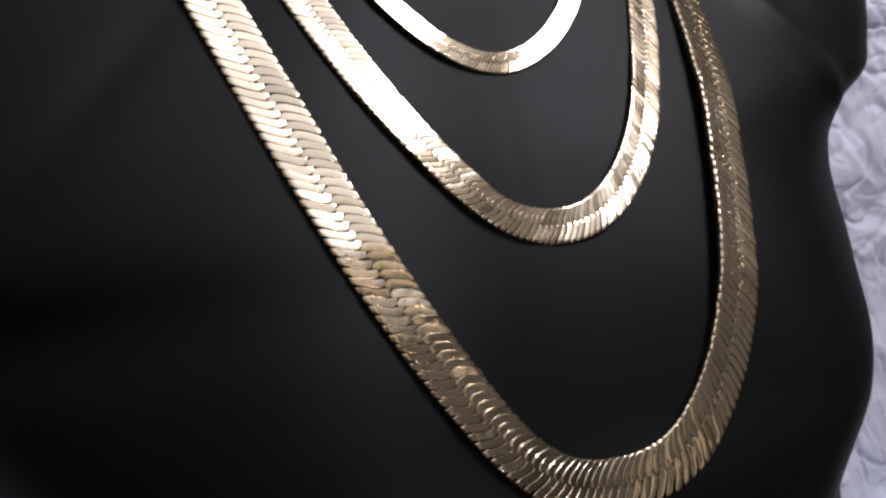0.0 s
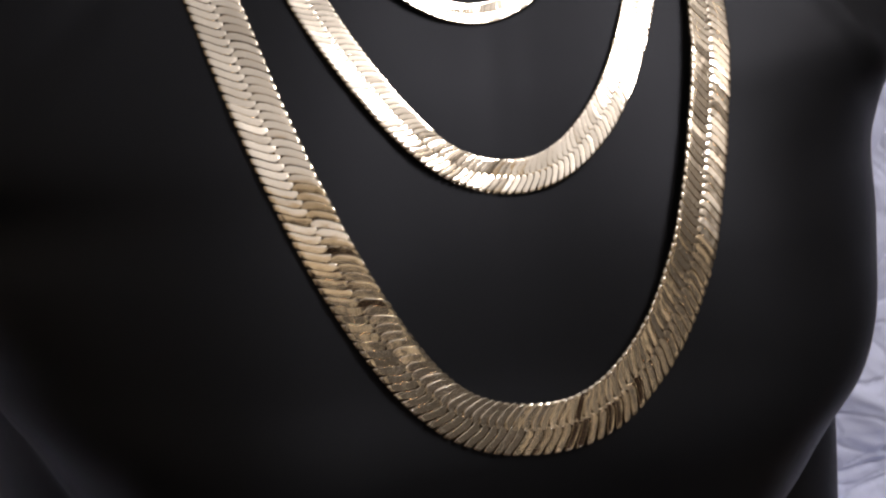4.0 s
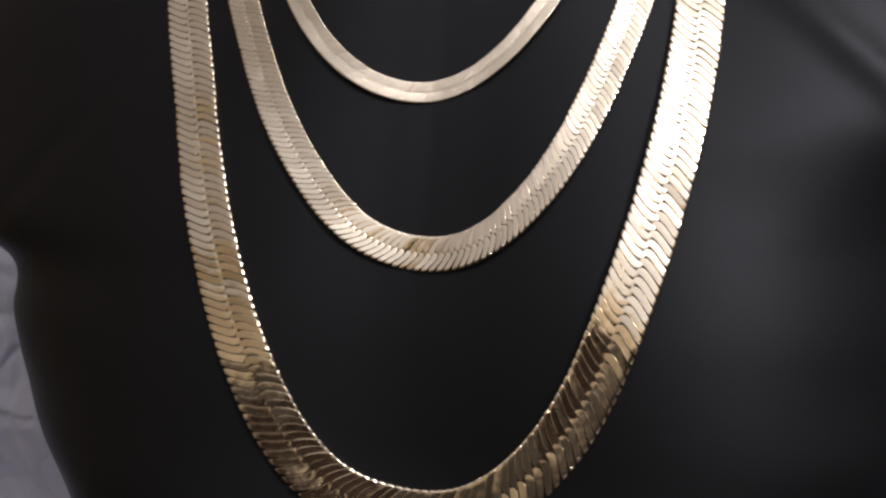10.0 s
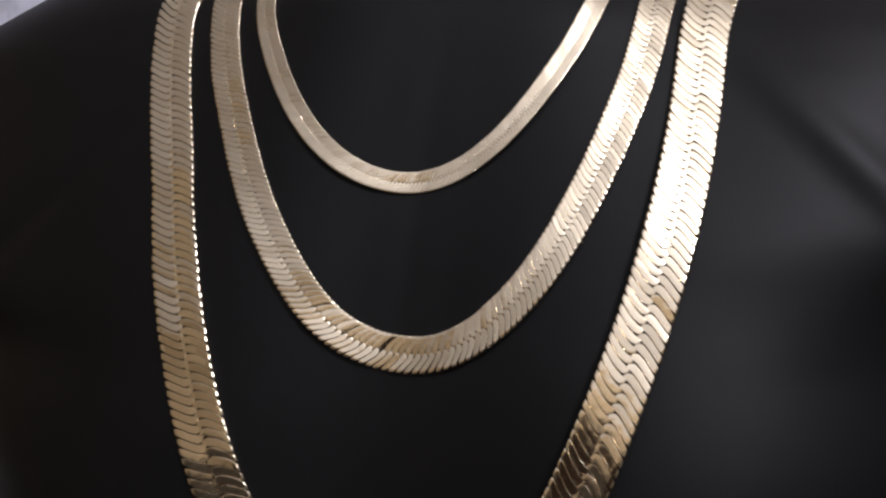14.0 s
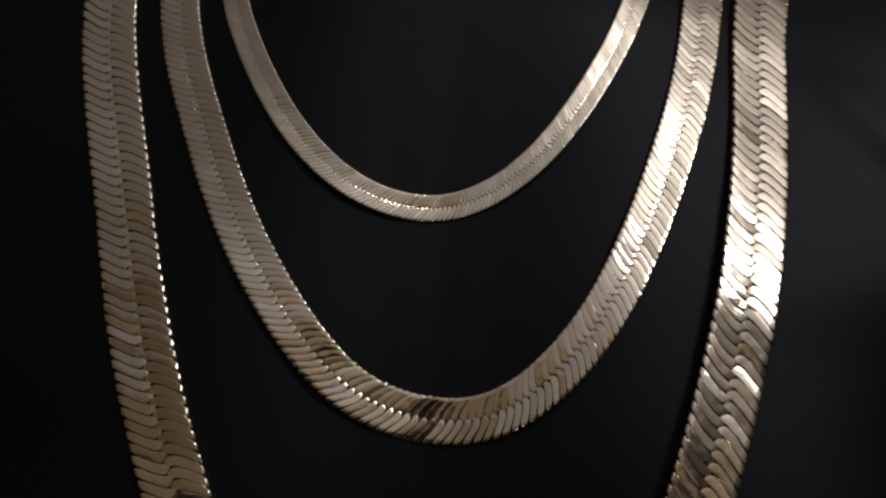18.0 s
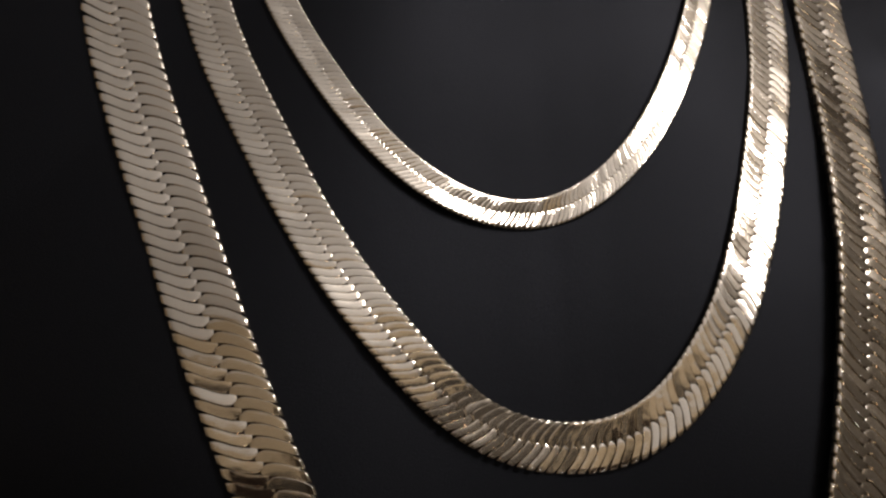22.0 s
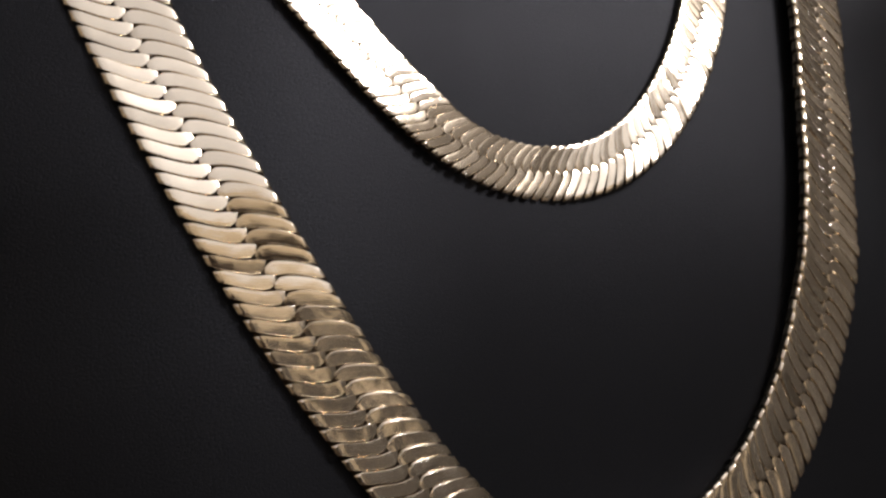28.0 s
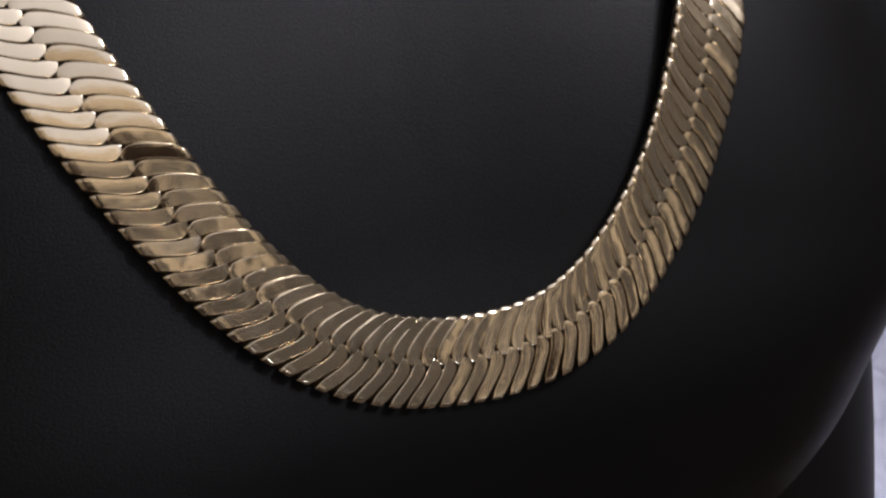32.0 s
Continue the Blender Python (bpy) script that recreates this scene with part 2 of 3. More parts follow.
def mannequin():
    """A half-deep torso form: chest shell with a rib edge, narrower waist, neck, short rounded arm stubs."""
    verts, faces, rings = [], [], []
    K = 320
    th = np.linspace(0, 2 * math.pi, K, endpoint=False)
    sx = np.sign(np.sin(th)) * np.abs(np.sin(th)) ** (2 / POWER)
    for z in np.concatenate([np.linspace(0.155, 0.25, 40), np.linspace(0.252, 0.46, 105), np.linspace(0.463, 0.53, 16)]):
        e_left, e_right = float(curve_at(ZA, Y_LEFT, z)), float(curve_at(ZA, Y_RIGHT, z))
        e = np.where(sx > 0, e_right, e_left)
        side = np.clip(0.5 + 0.5 * np.sin(np.pi / 2 * np.clip(sx, -1, 1)), 0, 1)
        e_back = e_left + (e_right - e_left) * side
        x = XC + np.where(sx > 0, float(curve_at(ZA, A_RIGHT, z)), float(curve_at(ZA, A_LEFT, z))) * sx
        zz = z + SHEAR * x * raised(z)
        f = curve_at(ZK, FK, zz)
        front = e - (e - f) * np.cos(th) + chest_bend(x, zz, 0.0064, 0.042) * np.clip(np.cos(th) * 4, 0, 1)
        # the front runs on smoothly from the chest to the arm over the hollow of the armpit
        wide = max(float(curve_at((0.15, 0.24, 0.30, 0.36, 0.42, 0.53), (0.12, 0.145, 0.185, 0.218, 0.238, 0.238), z)), float(curve_at(ZA, A_RIGHT, z)))
        r, rw = np.clip((x - XC) / float(curve_at(ZA, A_RIGHT, z)), 0, 1), np.clip((x - XC) / wide, 0, 1)
        w = 0.8 * np.clip((x - 0.10) / 0.035, 0, 1) * np.clip((0.97 - r) / 0.35, 0, 1) * float(np.clip((0.47 - z) / 0.05, 0, 1))
        front += w * (e - f) * (np.sqrt(np.clip(1 - r**POWER, 0, 1)) - np.sqrt(np.clip(1 - rw**POWER, 0, 1))) * (np.cos(th) > 0)
        # the soft crease between chest and arm
        d = (np.abs(x) - 0.144) * 0.70 + (zz - SHEAR * x - 0.396) * 0.714
        front += np.where(x > 0, -0.0026, 0.0008) * np.exp(-((d / 0.006) ** 2)) * np.clip((np.abs(x) - 0.095) / 0.04, 0, 1)
        y = np.where(np.cos(th) > 0, front, e_back - (0.045 + 0.075 * float(np.clip((0.36 - z) / 0.06, 0, 1))) * np.cos(th)) + DEEP
        zz = np.where(zz > 0.44, 0.44 + (zz - 0.44) * (1 - 0.3 * np.minimum(np.abs(x) / 0.2, 1.1) ** 1.5), zz)
        arch = -0.030 * (1 - (x / 0.16) ** 2) * np.clip((0.25 - z) / 0.07, 0, 1)
        rings.append([(float(p), float(q), float(l)) for p, q, l in zip(x, y, zz + arch)])
    tube(rings, verts, faces)
    # waist and hips
    rings = []
    sx = np.sign(np.sin(th)) * np.abs(np.sin(th)) ** (2 / 2.8)
    for z in np.linspace(0.0, 0.27, 40):
        a = np.where(sx > 0, 0.1766 + 0.1348 * (0.2 - z), 0.1955 - 0.0841 * (0.2 - z))
        f = float(curve_at((0.0, 0.06, 0.12, 0.20, 0.27), (-0.004, -0.012, -0.016, -0.010, 0.010), z))
        e = np.where(sx > 0, 0.0403, 0.1246)
        back = 0.1246 - 0.0843 * (0.5 + 0.5 * np.sin(np.pi / 2 * np.clip(sx, -1, 1)))
        y = np.where(np.cos(th) > 0, e - (e - f) * np.cos(th), back - 0.08 * np.cos(th))
        rings.append([(float(p), float(q), float(z)) for p, q in zip(a * sx, y)])
    tube(rings, verts, faces)
    # neck
    tube([[(XC + r * math.cos(t), 0.135 + 0.9 * r * math.sin(t), z) for t in np.linspace(0, 2 * math.pi, 48, endpoint=False)]
          for z, r in ((0.46, 0.07), (0.48, 0.066), (0.495, 0.06), (0.51, 0.053), (0.53, 0.05), (0.575, 0.049), (0.58, 0.045))], verts, faces)
    me = link_mesh("mannequin_torso", verts, faces, BLACK)
    ob = new("mannequin_torso", me)
    re = ob.modifiers.new("skin", "REMESH")
    re.mode, re.voxel_size, re.use_smooth_shade = "VOXEL", 0.0021, True
    sm = ob.modifiers.new("soften", "SMOOTH")
    sm.factor, sm.iterations = 0.5, 6
    return tagged(ob, "black satin plastic mannequin torso with short arm stubs", "mannequin")


mannequin()


# ---- the grey cloth behind and under the torso ----
HEIGHTS = np.random.default_rng(5).uniform(-1, 1, (128, 128))


def crumple(a, b, k):
    """Creased flat facets: random heights on a lattice of triangles."""
    i, j = math.floor(a), math.floor(b)
    u, w = a - i, b - j
    h = lambda p, q: HEIGHTS[(i + p + k) % 128, (j + q + 2 * k) % 128]
    if u + w < 1:
        return h(0, 0) * (1 - u - w) + h(1, 0) * u + h(0, 1) * w
    return h(1, 1) * (u + w - 1) + h(0, 1) * (1 - u) + h(1, 0) * (1 - w)


def cloth_relief(x, v):
    """Creases: broad pulls, long slanting folds, and finer crumple."""
    p = Vector((x * 6 + 3, v * 6, 1.7))
    warp = noise.noise_vector(p * 1.6) * 0.6
    h = 0.012 * noise.noise(p + warp)
    q = Vector((x, v, 0.3)) + warp * 0.05
    c, s = 0.82, 0.57
    a, d = q.x * c + q.y * s, q.y * c - q.x * s
    h += crumple(a * 13, d * 26, 0) * 0.0070 + crumple(d * 34 + 7, a * 50, 31) * 0.0032
    h += crumple(q.x * 105 + q.y * 40, q.y * 84, 57) * 0.0014
    # sharp creases left by folding and crushing
    for k, (f, deep) in enumerate(((7.0, 0.0026), (15.0, 0.0030), (31.0, 0.0018))):
        m = noise.noise(Vector((q.x * f + 5 * k, q.y * f * 1.2, 2.2 + k)))
        h -= deep * max(0.0, 1 - abs(m) * 15)
    return h + 0.0006 * noise.noise(p * 9)


def backdrop():
    xs = np.concatenate([np.linspace(-0.85, -0.47, 50), np.linspace(-0.465, -0.14, 200), np.linspace(-0.13, 0.13, 40), np.linspace(0.135, 0.52, 230), np.linspace(0.53, 0.95, 50)])
    us = np.concatenate([np.linspace(0, 0.42, 20), np.linspace(0.425, 0.48, 20), np.linspace(0.483, 0.76, 250), np.linspace(0.764, 1, 60)])
    verts, faces = [], []
    for u in us:
        # along the profile: out on the table, round a soft bend, up behind the torso
        if u < 0.42:
            y, z = 0.07 + 0.11 * u / 0.42, -0.002
        elif u < 0.48:
            a = (u - 0.42) / 0.06 * math.pi / 2
            y, z = 0.18 + 0.05 * math.sin(a), -0.002 + 0.05 * (1 - math.cos(a))
        else:
            z = 0.048 + 0.80 * (u - 0.48) / 0.52
            y = 0.232 + 0.05 * (z - 0.048)
        for x in xs:
            h = cloth_relief(x, z if u > 0.42 else y)
            verts.append((x, y - (0 if u < 0.42 else h), z + (h * 0.4 - 0.004 if u < 0.42 else 0)))
    n = len(xs)
    for i in range(len(us) - 1):
        for j in range(n - 1):
            faces.append((i * n + j, i * n + j + 1, (i + 1) * n + j + 1, (i + 1) * n + j))
    ob = new("backdrop", link_mesh("backdrop", verts, faces, CLOTH))
    so = ob.modifiers.new("thickness", "SOLIDIFY")
    so.thickness, so.offset = 0.0015, -1
    return tagged(ob, "creased grey lilac cloth hung behind the black torso", "backdrop cloth", kind="structure")


backdrop()
tagged(box("display_table", (-1.0, -0.62, Z0), (1.1, 0.36, -0.008), FLOOR, 0.004), "plain dark table under the grey cloth", "table")


def lathe(name, profile, mat, centre, parent=None, label="", steps=40):
    verts, faces = [], []
    for r, z in profile:
        verts.extend((r * math.cos(2 * math.pi * j / steps), r * math.sin(2 * math.pi * j / steps), z) for j in range(steps))
    for i in range(len(profile) - 1):
        for j in range(steps):
            a, b = i * steps + j, i * steps + (j + 1) % steps
            faces.append((a, b, b + steps, a + steps))
    ob = new(name, link_mesh(name, verts, faces, mat))
    ob.location = centre
    ob.parent = parent
    return tagged(ob, label)


# ---- the pendant that lights the room, and the added unseen fill uplighter ----
pendant = tagged(new("pendant_lamp"), "lit pendant lamp on a cord under the ceiling", "lamp")
pendant.location = (LAMP.x, LAMP.y, Z1)
drop = Z1 - LAMP.z
lathe("ceiling_rose", ((0.0, 0.0), (0.05, 0.0), (0.045, -0.02), (0.006, -0.03), (0.0, -0.03)), METAL, (0, 0, 0), pendant)
lathe("cord", ((0.0, -0.028), (0.003, -0.028), (0.003, -drop + 0.26), (0.0, -drop + 0.26)), METAL, (0, 0, 0), pendant)
lathe("lamp_holder", ((0.0, -drop + 0.27), (0.02, -drop + 0.265), (0.022, -drop + 0.25), (0.0, -drop + 0.245)), METAL, (0, 0, 0), pendant)
fill_lamp = tagged(new("fill_lamp"), "unseen fill uplighter with a bowl shade, added to brighten the ceiling", "lamp")
fill_lamp.location = (FILL_UPLIGHT.x, FILL_UPLIGHT.y, Z0)
up = FILL_UPLIGHT.z - Z0
lathe("base", ((0.0, 0.0), (0.14, 0.0), (0.14, 0.012), (0.05, 0.025), (0.0, 0.03)), METAL, (0, 0, 0), fill_lamp)
lathe("pole", ((0.0, 0.02), (0.012, 0.02), (0.012, up - 0.10), (0.0, up - 0.10)), METAL, (0, 0, 0), fill_lamp)
lathe("shade", ((0.0, up - 0.10), (0.05, up - 0.09), (0.14, up - 0.02), (0.18, up + 0.03), (0.177, up + 0.03), (0.135, up - 0.015), (0.05, up - 0.08), (0.0, up - 0.09)), METAL, (0, 0, 0), fill_lamp)


# ---- the necklaces ----
def spline(points, count):
    """A clamped uniform cubic B-spline through its control points' hull."""
    p = np.array(points, float)
    n = len(p)
    k = np.concatenate([np.zeros(3), np.linspace(0, 1, n - 2), np.ones(3)])
    s = np.linspace(0, 1, count)
    s[-1] -= 1e-9
    b = [((s >= k[i]) & (s < k[i + 1])).astype(float) for i in range(len(k) - 1)]
    for d in range(1, 4):
        b = [(0 if k[i + d] == k[i] else (s - k[i]) / (k[i + d] - k[i]) * b[i]) + (0 if k[i + d + 1] == k[i + 1] else (k[i + d + 1] - s) / (k[i + d + 1] - k[i + 1]) * b[i + 1])
             for i in range(len(k) - 1 - d)]
    return np.array([x + 0 * s for x in b]).T @ p


def chain_path(points, lift, droop, flare=0.0, arch=0.0):
    """Dense places, ways along, ways across (towards the inside of the loop) and normals of a chain that lies on the chest."""
    c = spline(points, 3000)
    rest = np.clip((c[:, 1] - 0.075) / 0.05, 0, 1)
    c[:, 1] = (chest(c[:, 0], np.minimum(c[:, 2], 0.49)) - lift) * (1 - rest) + (c[:, 1] - lift) * rest
    # a stiff stretch of one side stands a little off the chest
    c[:, 1] -= arch * np.clip((c[:, 0] - 0.045) / 0.02, 0, 1) * np.clip((c[:, 2] - 0.27) / 0.05, 0, 1) * np.clip((0.43 - c[:, 2]) / 0.04, 0, 1)
    ds = np.r_[0, np.cumsum(np.linalg.norm(np.diff(c, axis=0), axis=1))]
    t = np.gradient(c, axis=0)
    t /= np.linalg.norm(t, axis=1)[:, None]
    out = c - np.array([XC, 0.13, 0.44])
    out /= np.linalg.norm(out, axis=1)[:, None]
    n = chest_normal(c[:, 0], np.minimum(c[:, 2], 0.455))
    n = n * (1 - rest[:, None]) + rest[:, None] * (0.5 * n + 0.5 * out + np.array([0, 0, 0.3]))
    # one side of the loop leans a little downward
    n[:, 2] -= droop * np.clip((c[:, 0] - 0.035) / 0.03, 0, 1) * np.clip((0.40 - c[:, 2]) / 0.05, 0, 1)
    # and turns outward higher up
    n[:, 0] += flare * np.clip((c[:, 0] - 0.05) / 0.02, 0, 1) * np.clip((c[:, 2] - 0.34) / 0.04, 0, 1)
    for _ in range(2):
        n = np.stack([np.convolve(np.pad(n[:, i], 40, mode="edge"), np.ones(81) / 81, mode="valid") for i in range(3)], -1)
    n -= (n * t).sum(1)[:, None] * t
    n /= np.linalg.norm(n, axis=1)[:, None]
    across = np.cross(n, t)
    return ds, c, t, across, n


SLOPE_OUTER = ((0.0, 0.25, 0.5, 0.75, 0.9, 1.0), (0.66, 0.86, 0.84, 0.55, 0.10, -0.15))
SLOPE_INNER = ((0.0, 0.12, 0.3, 0.5, 0.75, 1.0), (-0.05, 0.15, 0.52, 0.72, 0.86, 1.05))


def link_shape(width, pitch, inner, thick, crown, fill):
    """One S-shaped link, with rounded ends, worn edges and a side that wraps down: x along the chain, y across it, z out."""
    grow = 0.012 if inner else 0.0
    side = ((0.488 + grow, -1.3, 0.70), (0.516 + grow, -0.90, 0.74), (0.526 + grow, -0.52, 0.78), (0.506 + grow, -0.15, 0.80))
    top = (0.0, 0.04, 0.12, 0.28, 0.46, 0.64, 0.78, 0.87, 0.95, 1.0)
    half = (0.452 if inner else 0.440) * pitch * fill
    edge = 0.498 if inner else 0.478
    prof = ((-1.0, -1.0), (-0.97, -0.22), (-0.82 if inner else -0.88, -0.045 * crown), (-0.45, -0.008 * crown), (0.0, 0.0), (0.45, -0.008 * crown), (0.88, -0.045 * crown), (0.97, -0.20), (1.0, -1.0))
    stations = []
    for u in top:
        # u runs from the chain's own edge to its middle
        v = u if not inner else 1 - u
        y = (-edge + (edge + 0.038) * v) if not inner else (-0.038 + (edge + 0.038) * v)
        mid = max(0.0, (u - 0.78) / 0.22)
        rim = max(0.0, 1 - u / 0.13)
        h = (1 - 0.55 * mid**1.3 - 0.27 * mid**8) * (1 - (0.24 if inner else 0.17) * rim**2)
        z = -0.06 * mid**3 - 0.05 * rim**2
        stations.append((y * width, z * thick, h * half))
    sgn = 1 if inner else -1
    stations = [(sgn * y * width, z * thick, h * half) for y, z, h in side] + stations
    if inner:
        stations.reverse()
    # the way along: slope added up over the way across
    grid = np.linspace(-0.55, 0.55, 221) * width
    knots, slopes = SLOPE_INNER if inner else SLOPE_OUTER
    at = np.interp(grid, [(k * 0.5 if inner else k * 0.5 - 0.5) * width for k in knots], slopes)
    way = np.cumsum(at) * (grid[1] - grid[0])
    way -= np.interp(0.0, grid, way)
    shift = float(np.interp((0.25 if inner else -0.25) * width, grid, way))
    way -= shift
    verts, faces = [], []
    for y, z, h in stations:
        x = float(np.interp(y, grid, way))
        for px, pz in prof:
            verts.append((x + px * h, y - 0.10 * px * h, z + pz * thick * 0.8))
    k, st = len(prof), len(stations)
    for i in range(st - 1):
        for j in range(k - 1):
            faces.append((i * k + j, (i + 1) * k + j, (i + 1) * k + j + 1, i * k + j + 1))
    faces.append(tuple(range(k)))
    faces.append(tuple((st - 1) * k + j for j in range(k))[::-1])
    if inner:
        # the same order of strips for both kinds: from the edge to the middle
        strips = [faces[i * (k - 1):(i + 1) * (k - 1)] for i in range(st - 1)][::-1]
        faces = [f for strip in strips for f in strip] + faces[-2:]
    return verts, faces, shift


def flat_tops(me):
    """Leaves the worn edges and the wrapped ends round and the polished faces flat: four of each eight strips are the face."""
    n = 8 * 13 + 2
    me.polygons.foreach_set("use_smooth", [not (i % n >= 104 or (2 <= (i % n) % 8 <= 5 and 32 <= i % n)) for i in range(len(me.polygons))])
    return me


def frame_at(path, s, roof, rng):
    ds, c, t, d, n = path
    at = [np.array([np.interp(s, ds, v[:, i]) for i in range(3)]) for v in (c, t, d, n)]
    pos, tt, dd, nn = (Vector(v) for v in at)
    m = Matrix((tt, dd, nn)).transposed().to_4x4()
    odd = 2.5 if rng.random() < 0.04 else 1.0
    m.translation = pos
    # the chain does not lie quite flat: a slow wobble along it
    wave = noise.noise(Vector((s * 75, roof * 9, 0.5))) + 0.9 * noise.noise(Vector((s * 210, roof * 9, 3.5)))
    sway = noise.noise(Vector((s * 60, roof * 9, 8.5))) + 0.9 * noise.noise(Vector((s * 190, roof * 9, 6.5)))
    m = m @ Matrix.Rotation(0.055 * wave, 4, "X") @ Matrix.Rotation(0.045 * sway, 4, "Y")
    return m @ Matrix.Rotation(rng.uniform(-0.026, 0.026) * odd, 4, "X") @ Matrix.Rotation(rng.uniform(-0.034, 0.034) * odd, 4, "Y")


def necklace(points, width, pitch, lift, thick, singles, label, seed, roof=0.07, shingle=0.03, crown=0.3, fill=1.0, droop=0.0, rise=0.0, flare=0.0, arch=0.0):
    rng = random.Random(seed)
    path = chain_path(points, lift, droop, flare, arch)
    ds, c, t, d, n = path
    root = new("herringbone_necklace")
    root.location = (0, 0, 0)
    tagged(root, label, "necklace", group="gold necklaces on the torso")
    # the woven body under the links, its gold darkened for shade in the gaps
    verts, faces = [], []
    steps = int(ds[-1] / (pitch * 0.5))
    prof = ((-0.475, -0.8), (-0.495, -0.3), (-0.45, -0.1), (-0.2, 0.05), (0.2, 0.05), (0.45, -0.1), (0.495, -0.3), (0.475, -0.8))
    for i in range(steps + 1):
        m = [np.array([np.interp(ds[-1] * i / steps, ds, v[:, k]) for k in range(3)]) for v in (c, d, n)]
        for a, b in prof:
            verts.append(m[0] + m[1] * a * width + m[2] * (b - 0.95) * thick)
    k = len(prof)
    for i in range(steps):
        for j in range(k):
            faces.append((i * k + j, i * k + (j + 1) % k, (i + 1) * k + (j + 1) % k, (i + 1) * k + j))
    core = new("core", link_mesh("core", verts, faces, SHADED_CORE))
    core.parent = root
    shapes = [link_shape(width, pitch, inner, thick, crown, fill) for inner in (0, 1)]
    meshes = [flat_tops(link_mesh("link", *sh[:2], GOLD)) for sh in shapes]
    count = int(ds[-1] / pitch)
    turn = np.linalg.norm(np.gradient(t, axis=0), axis=1) / np.gradient(ds)
    turn = np.clip(np.convolve(np.pad(turn, 60, mode="edge"), np.ones(121) / 121, mode="valid") / 20, 0, 1)
    low = ds[int(np.argmin(c[:, 2]))]
    order = [(i + 0.5) * pitch for i in range(count)]
    near = singles * pitch / 2
    rest_v, rest_f = [], []
    for i, s in enumerate(order):
        for inner in (0, 1):
            sgn = 1 if inner else -1
            # a link lies over the next one; the two rows meet in a shallow valley
            at = s + shapes[inner][2] + inner * 0.5 * pitch
            lean = -roof * (0.65 if inner else 0.55) + sgn * rise * float(np.interp(at, ds, turn))
            mm = frame_at(path, at, seed, rng) @ Matrix.Rotation(-sgn * lean, 4, "X") @ Matrix.Rotation(shingle, 4, "Y")
            if abs(s - low) < near:
                ob = new("link", meshes[inner])
                ob.parent = root
                ob.matrix_local = mm
            else:
                n0 = len(rest_v)
                rest_v.extend(mm @ Vector(v) for v in shapes[inner][0])
                rest_f.extend(tuple(n0 + q for q in f) for f in shapes[inner][1])
    rest = new("woven_band", flat_tops(link_mesh("woven_band", rest_v, rest_f, GOLD)))
    rest.parent = root
    tagged(rest, kind="stuff")
    return root


LARGE = [
    (-0.0, 0.2051, 0.4999), (-0.013, 0.2012, 0.5017), (-0.0414, 0.1998, 0.5042), (-0.0729, 0.1725, 0.5087), (-0.0942, 0.1365, 0.5046), (-0.1033, 0.1005, 0.4885),
    (-0.1181, 0.0673, 0.4648), (-0.1102, 0.0441, 0.4324), (-0.0969, 0.0266, 0.3968), (-0.0849, 0.0069, 0.3634), (-0.0699, -0.012, 0.3294), (-0.0509, -0.0232, 0.2951),
    (-0.0241, -0.0241, 0.2616), (0.0207, -0.0246, 0.256), (0.0529, -0.0211, 0.2857), (0.0669, -0.0126, 0.3238), (0.0776, 0.0062, 0.359), (0.0849, 0.0253, 0.3947),
    (0.0892, 0.0453, 0.4301), (0.0891, 0.0677, 0.4652), (0.1022, 0.0969, 0.4916), (0.0903, 0.1362, 0.5069), (0.074, 0.1714, 0.5134), (0.0406, 0.2003, 0.5076),
    (0.0136, 0.2009, 0.5067), (-0.0002, 0.2052, 0.5048),
]
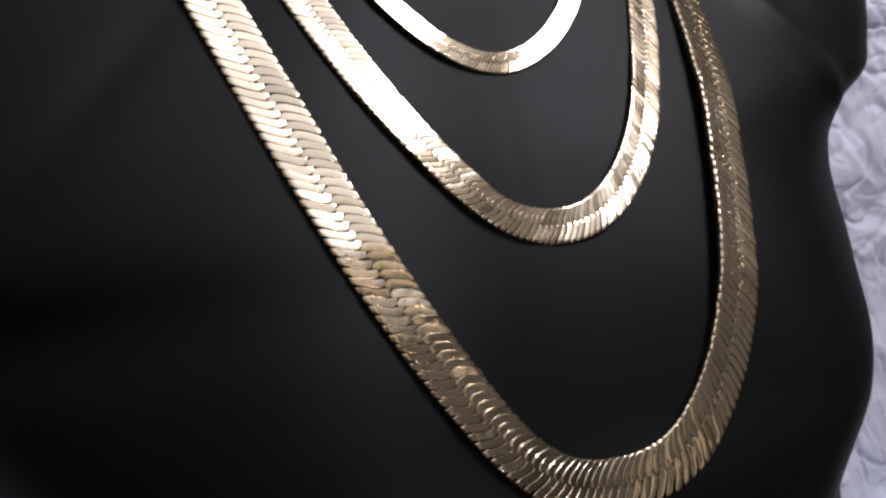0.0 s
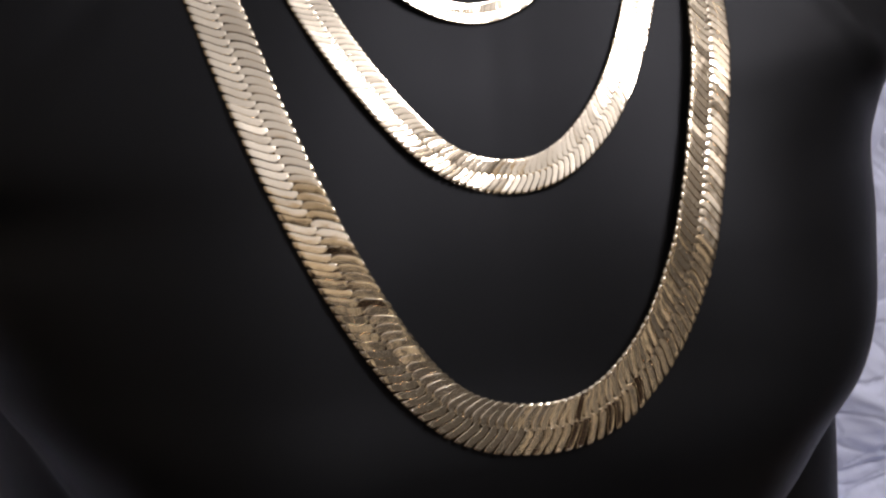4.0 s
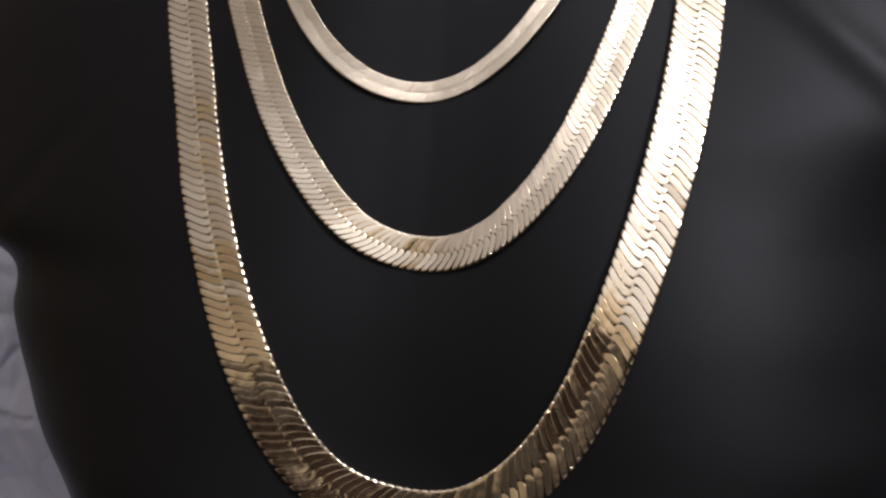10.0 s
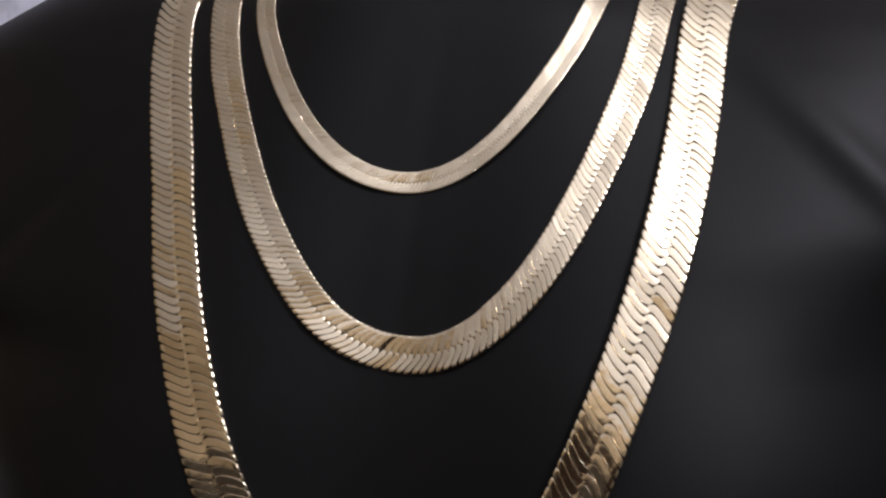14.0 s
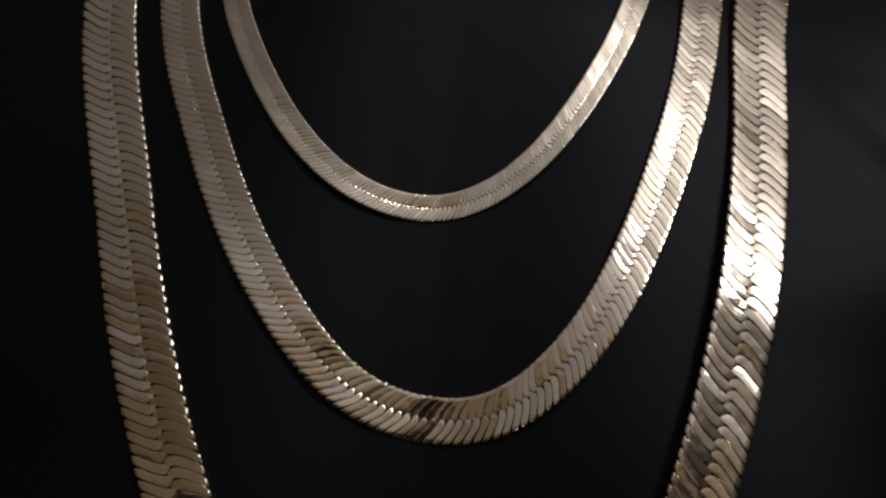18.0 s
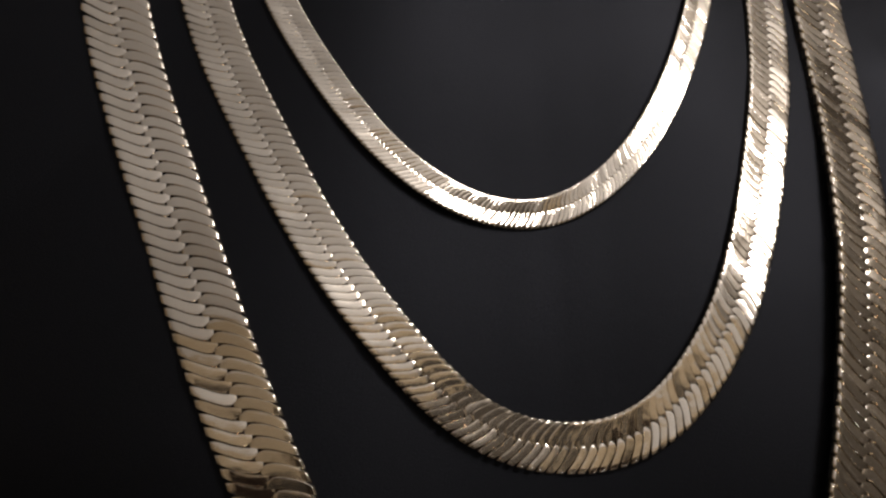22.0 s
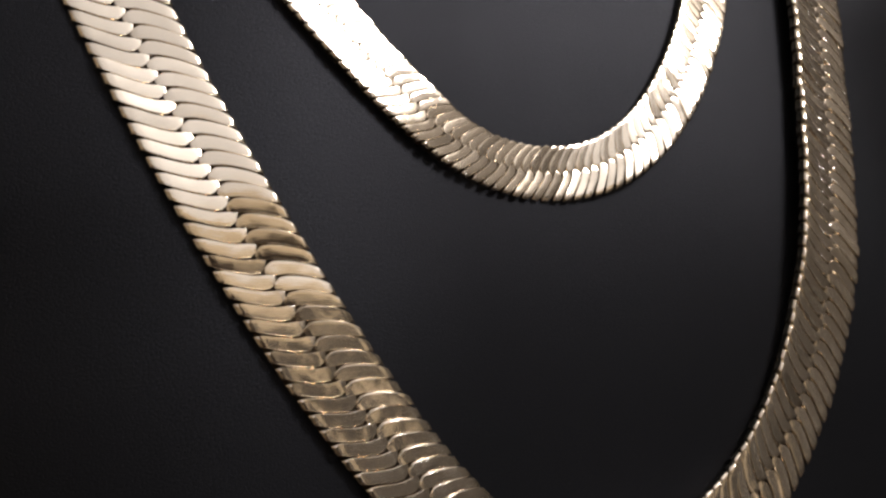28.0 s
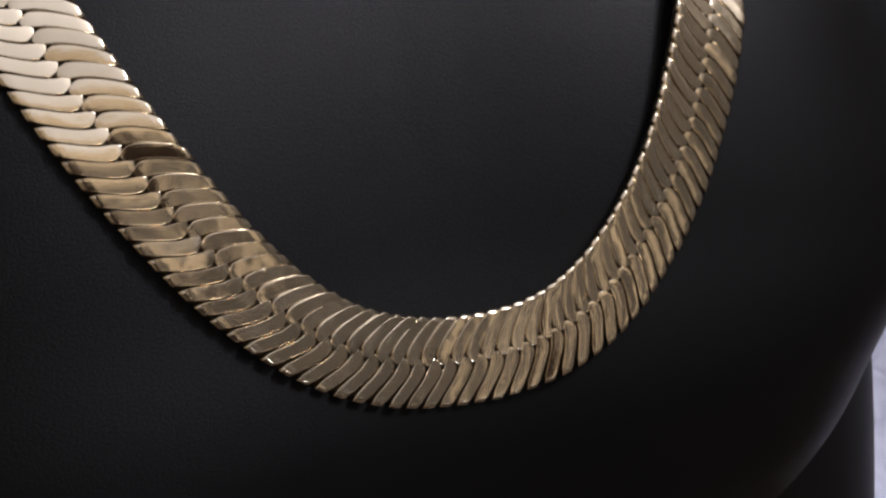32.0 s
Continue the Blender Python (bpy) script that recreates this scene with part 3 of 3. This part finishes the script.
MEDIUM = [
    (-0.0001, 0.1984, 0.5099), (-0.01, 0.1939, 0.5114), (-0.0323, 0.1939, 0.5126), (-0.0585, 0.1736, 0.5168), (-0.0773, 0.1482, 0.5161), (-0.0857, 0.1173, 0.5062),
    (-0.0925, 0.0923, 0.488), (-0.0942, 0.0664, 0.4678), (-0.0898, 0.0467, 0.4431), (-0.0762, 0.0326, 0.4166), (-0.0627, 0.0195, 0.3907), (-0.0446, 0.0073, 0.3668),
    (-0.0222, 0.0023, 0.343), (0.0126, 0.0026, 0.3377), (0.038, 0.0067, 0.3614), (0.0517, 0.021, 0.3865), (0.0618, 0.0334, 0.4149), (0.0696, 0.0512, 0.4406),
    (0.0729, 0.0652, 0.4699), (0.0776, 0.0878, 0.4921), (0.08, 0.1152, 0.509), (0.0752, 0.1458, 0.5207), (0.0575, 0.1728, 0.522), (0.0329, 0.1943, 0.5174),
    (0.0097, 0.1937, 0.5165), (0.0002, 0.1985, 0.5148),
]
SMALL = [
    (-0.0003, 0.1906, 0.5199), (-0.0073, 0.186, 0.5209), (-0.0261, 0.1864, 0.5217), (-0.0461, 0.1713, 0.5243), (-0.0628, 0.152, 0.5249), (-0.0687, 0.1274, 0.517),
    (-0.0742, 0.1084, 0.5016), (-0.0761, 0.0892, 0.4847), (-0.0761, 0.0676, 0.4709), (-0.0738, 0.0489, 0.454), (-0.0615, 0.0386, 0.4328), (-0.0478, 0.0289, 0.4143),
    (-0.0273, 0.025, 0.3981), (-0.001, 0.0283, 0.3935), (0.0212, 0.0315, 0.4087), (0.035, 0.0393, 0.4283), (0.0461, 0.0502, 0.4488), (0.0528, 0.066, 0.4679),
    (0.0573, 0.085, 0.4841), (0.062, 0.104, 0.5007), (0.0629, 0.1269, 0.5115), (0.0601, 0.1494, 0.5246), (0.046, 0.1712, 0.5257), (0.0261, 0.1865, 0.5242),
    (0.0073, 0.186, 0.5226), (0.0003, 0.1906, 0.522),
]
necklace(LARGE, 0.0164, 0.00325, -0.0006, 0.0013, 150, "wide pale gold herringbone necklace, longest of three", 1, droop=0.08, flare=0.11, arch=0.003)
necklace(MEDIUM, 0.0121, 0.00235, -0.0008, 0.0011, 150, "medium-wide pale gold herringbone necklace with fine links", 2, roof=0.06, crown=0.45, fill=1.06, rise=0.05)
necklace(SMALL, 0.0077, 0.00135, -0.0010, 0.0008, 0, "narrow pale gold herringbone necklace, shortest of three", 3, roof=0.07, crown=0.6, fill=1.10)
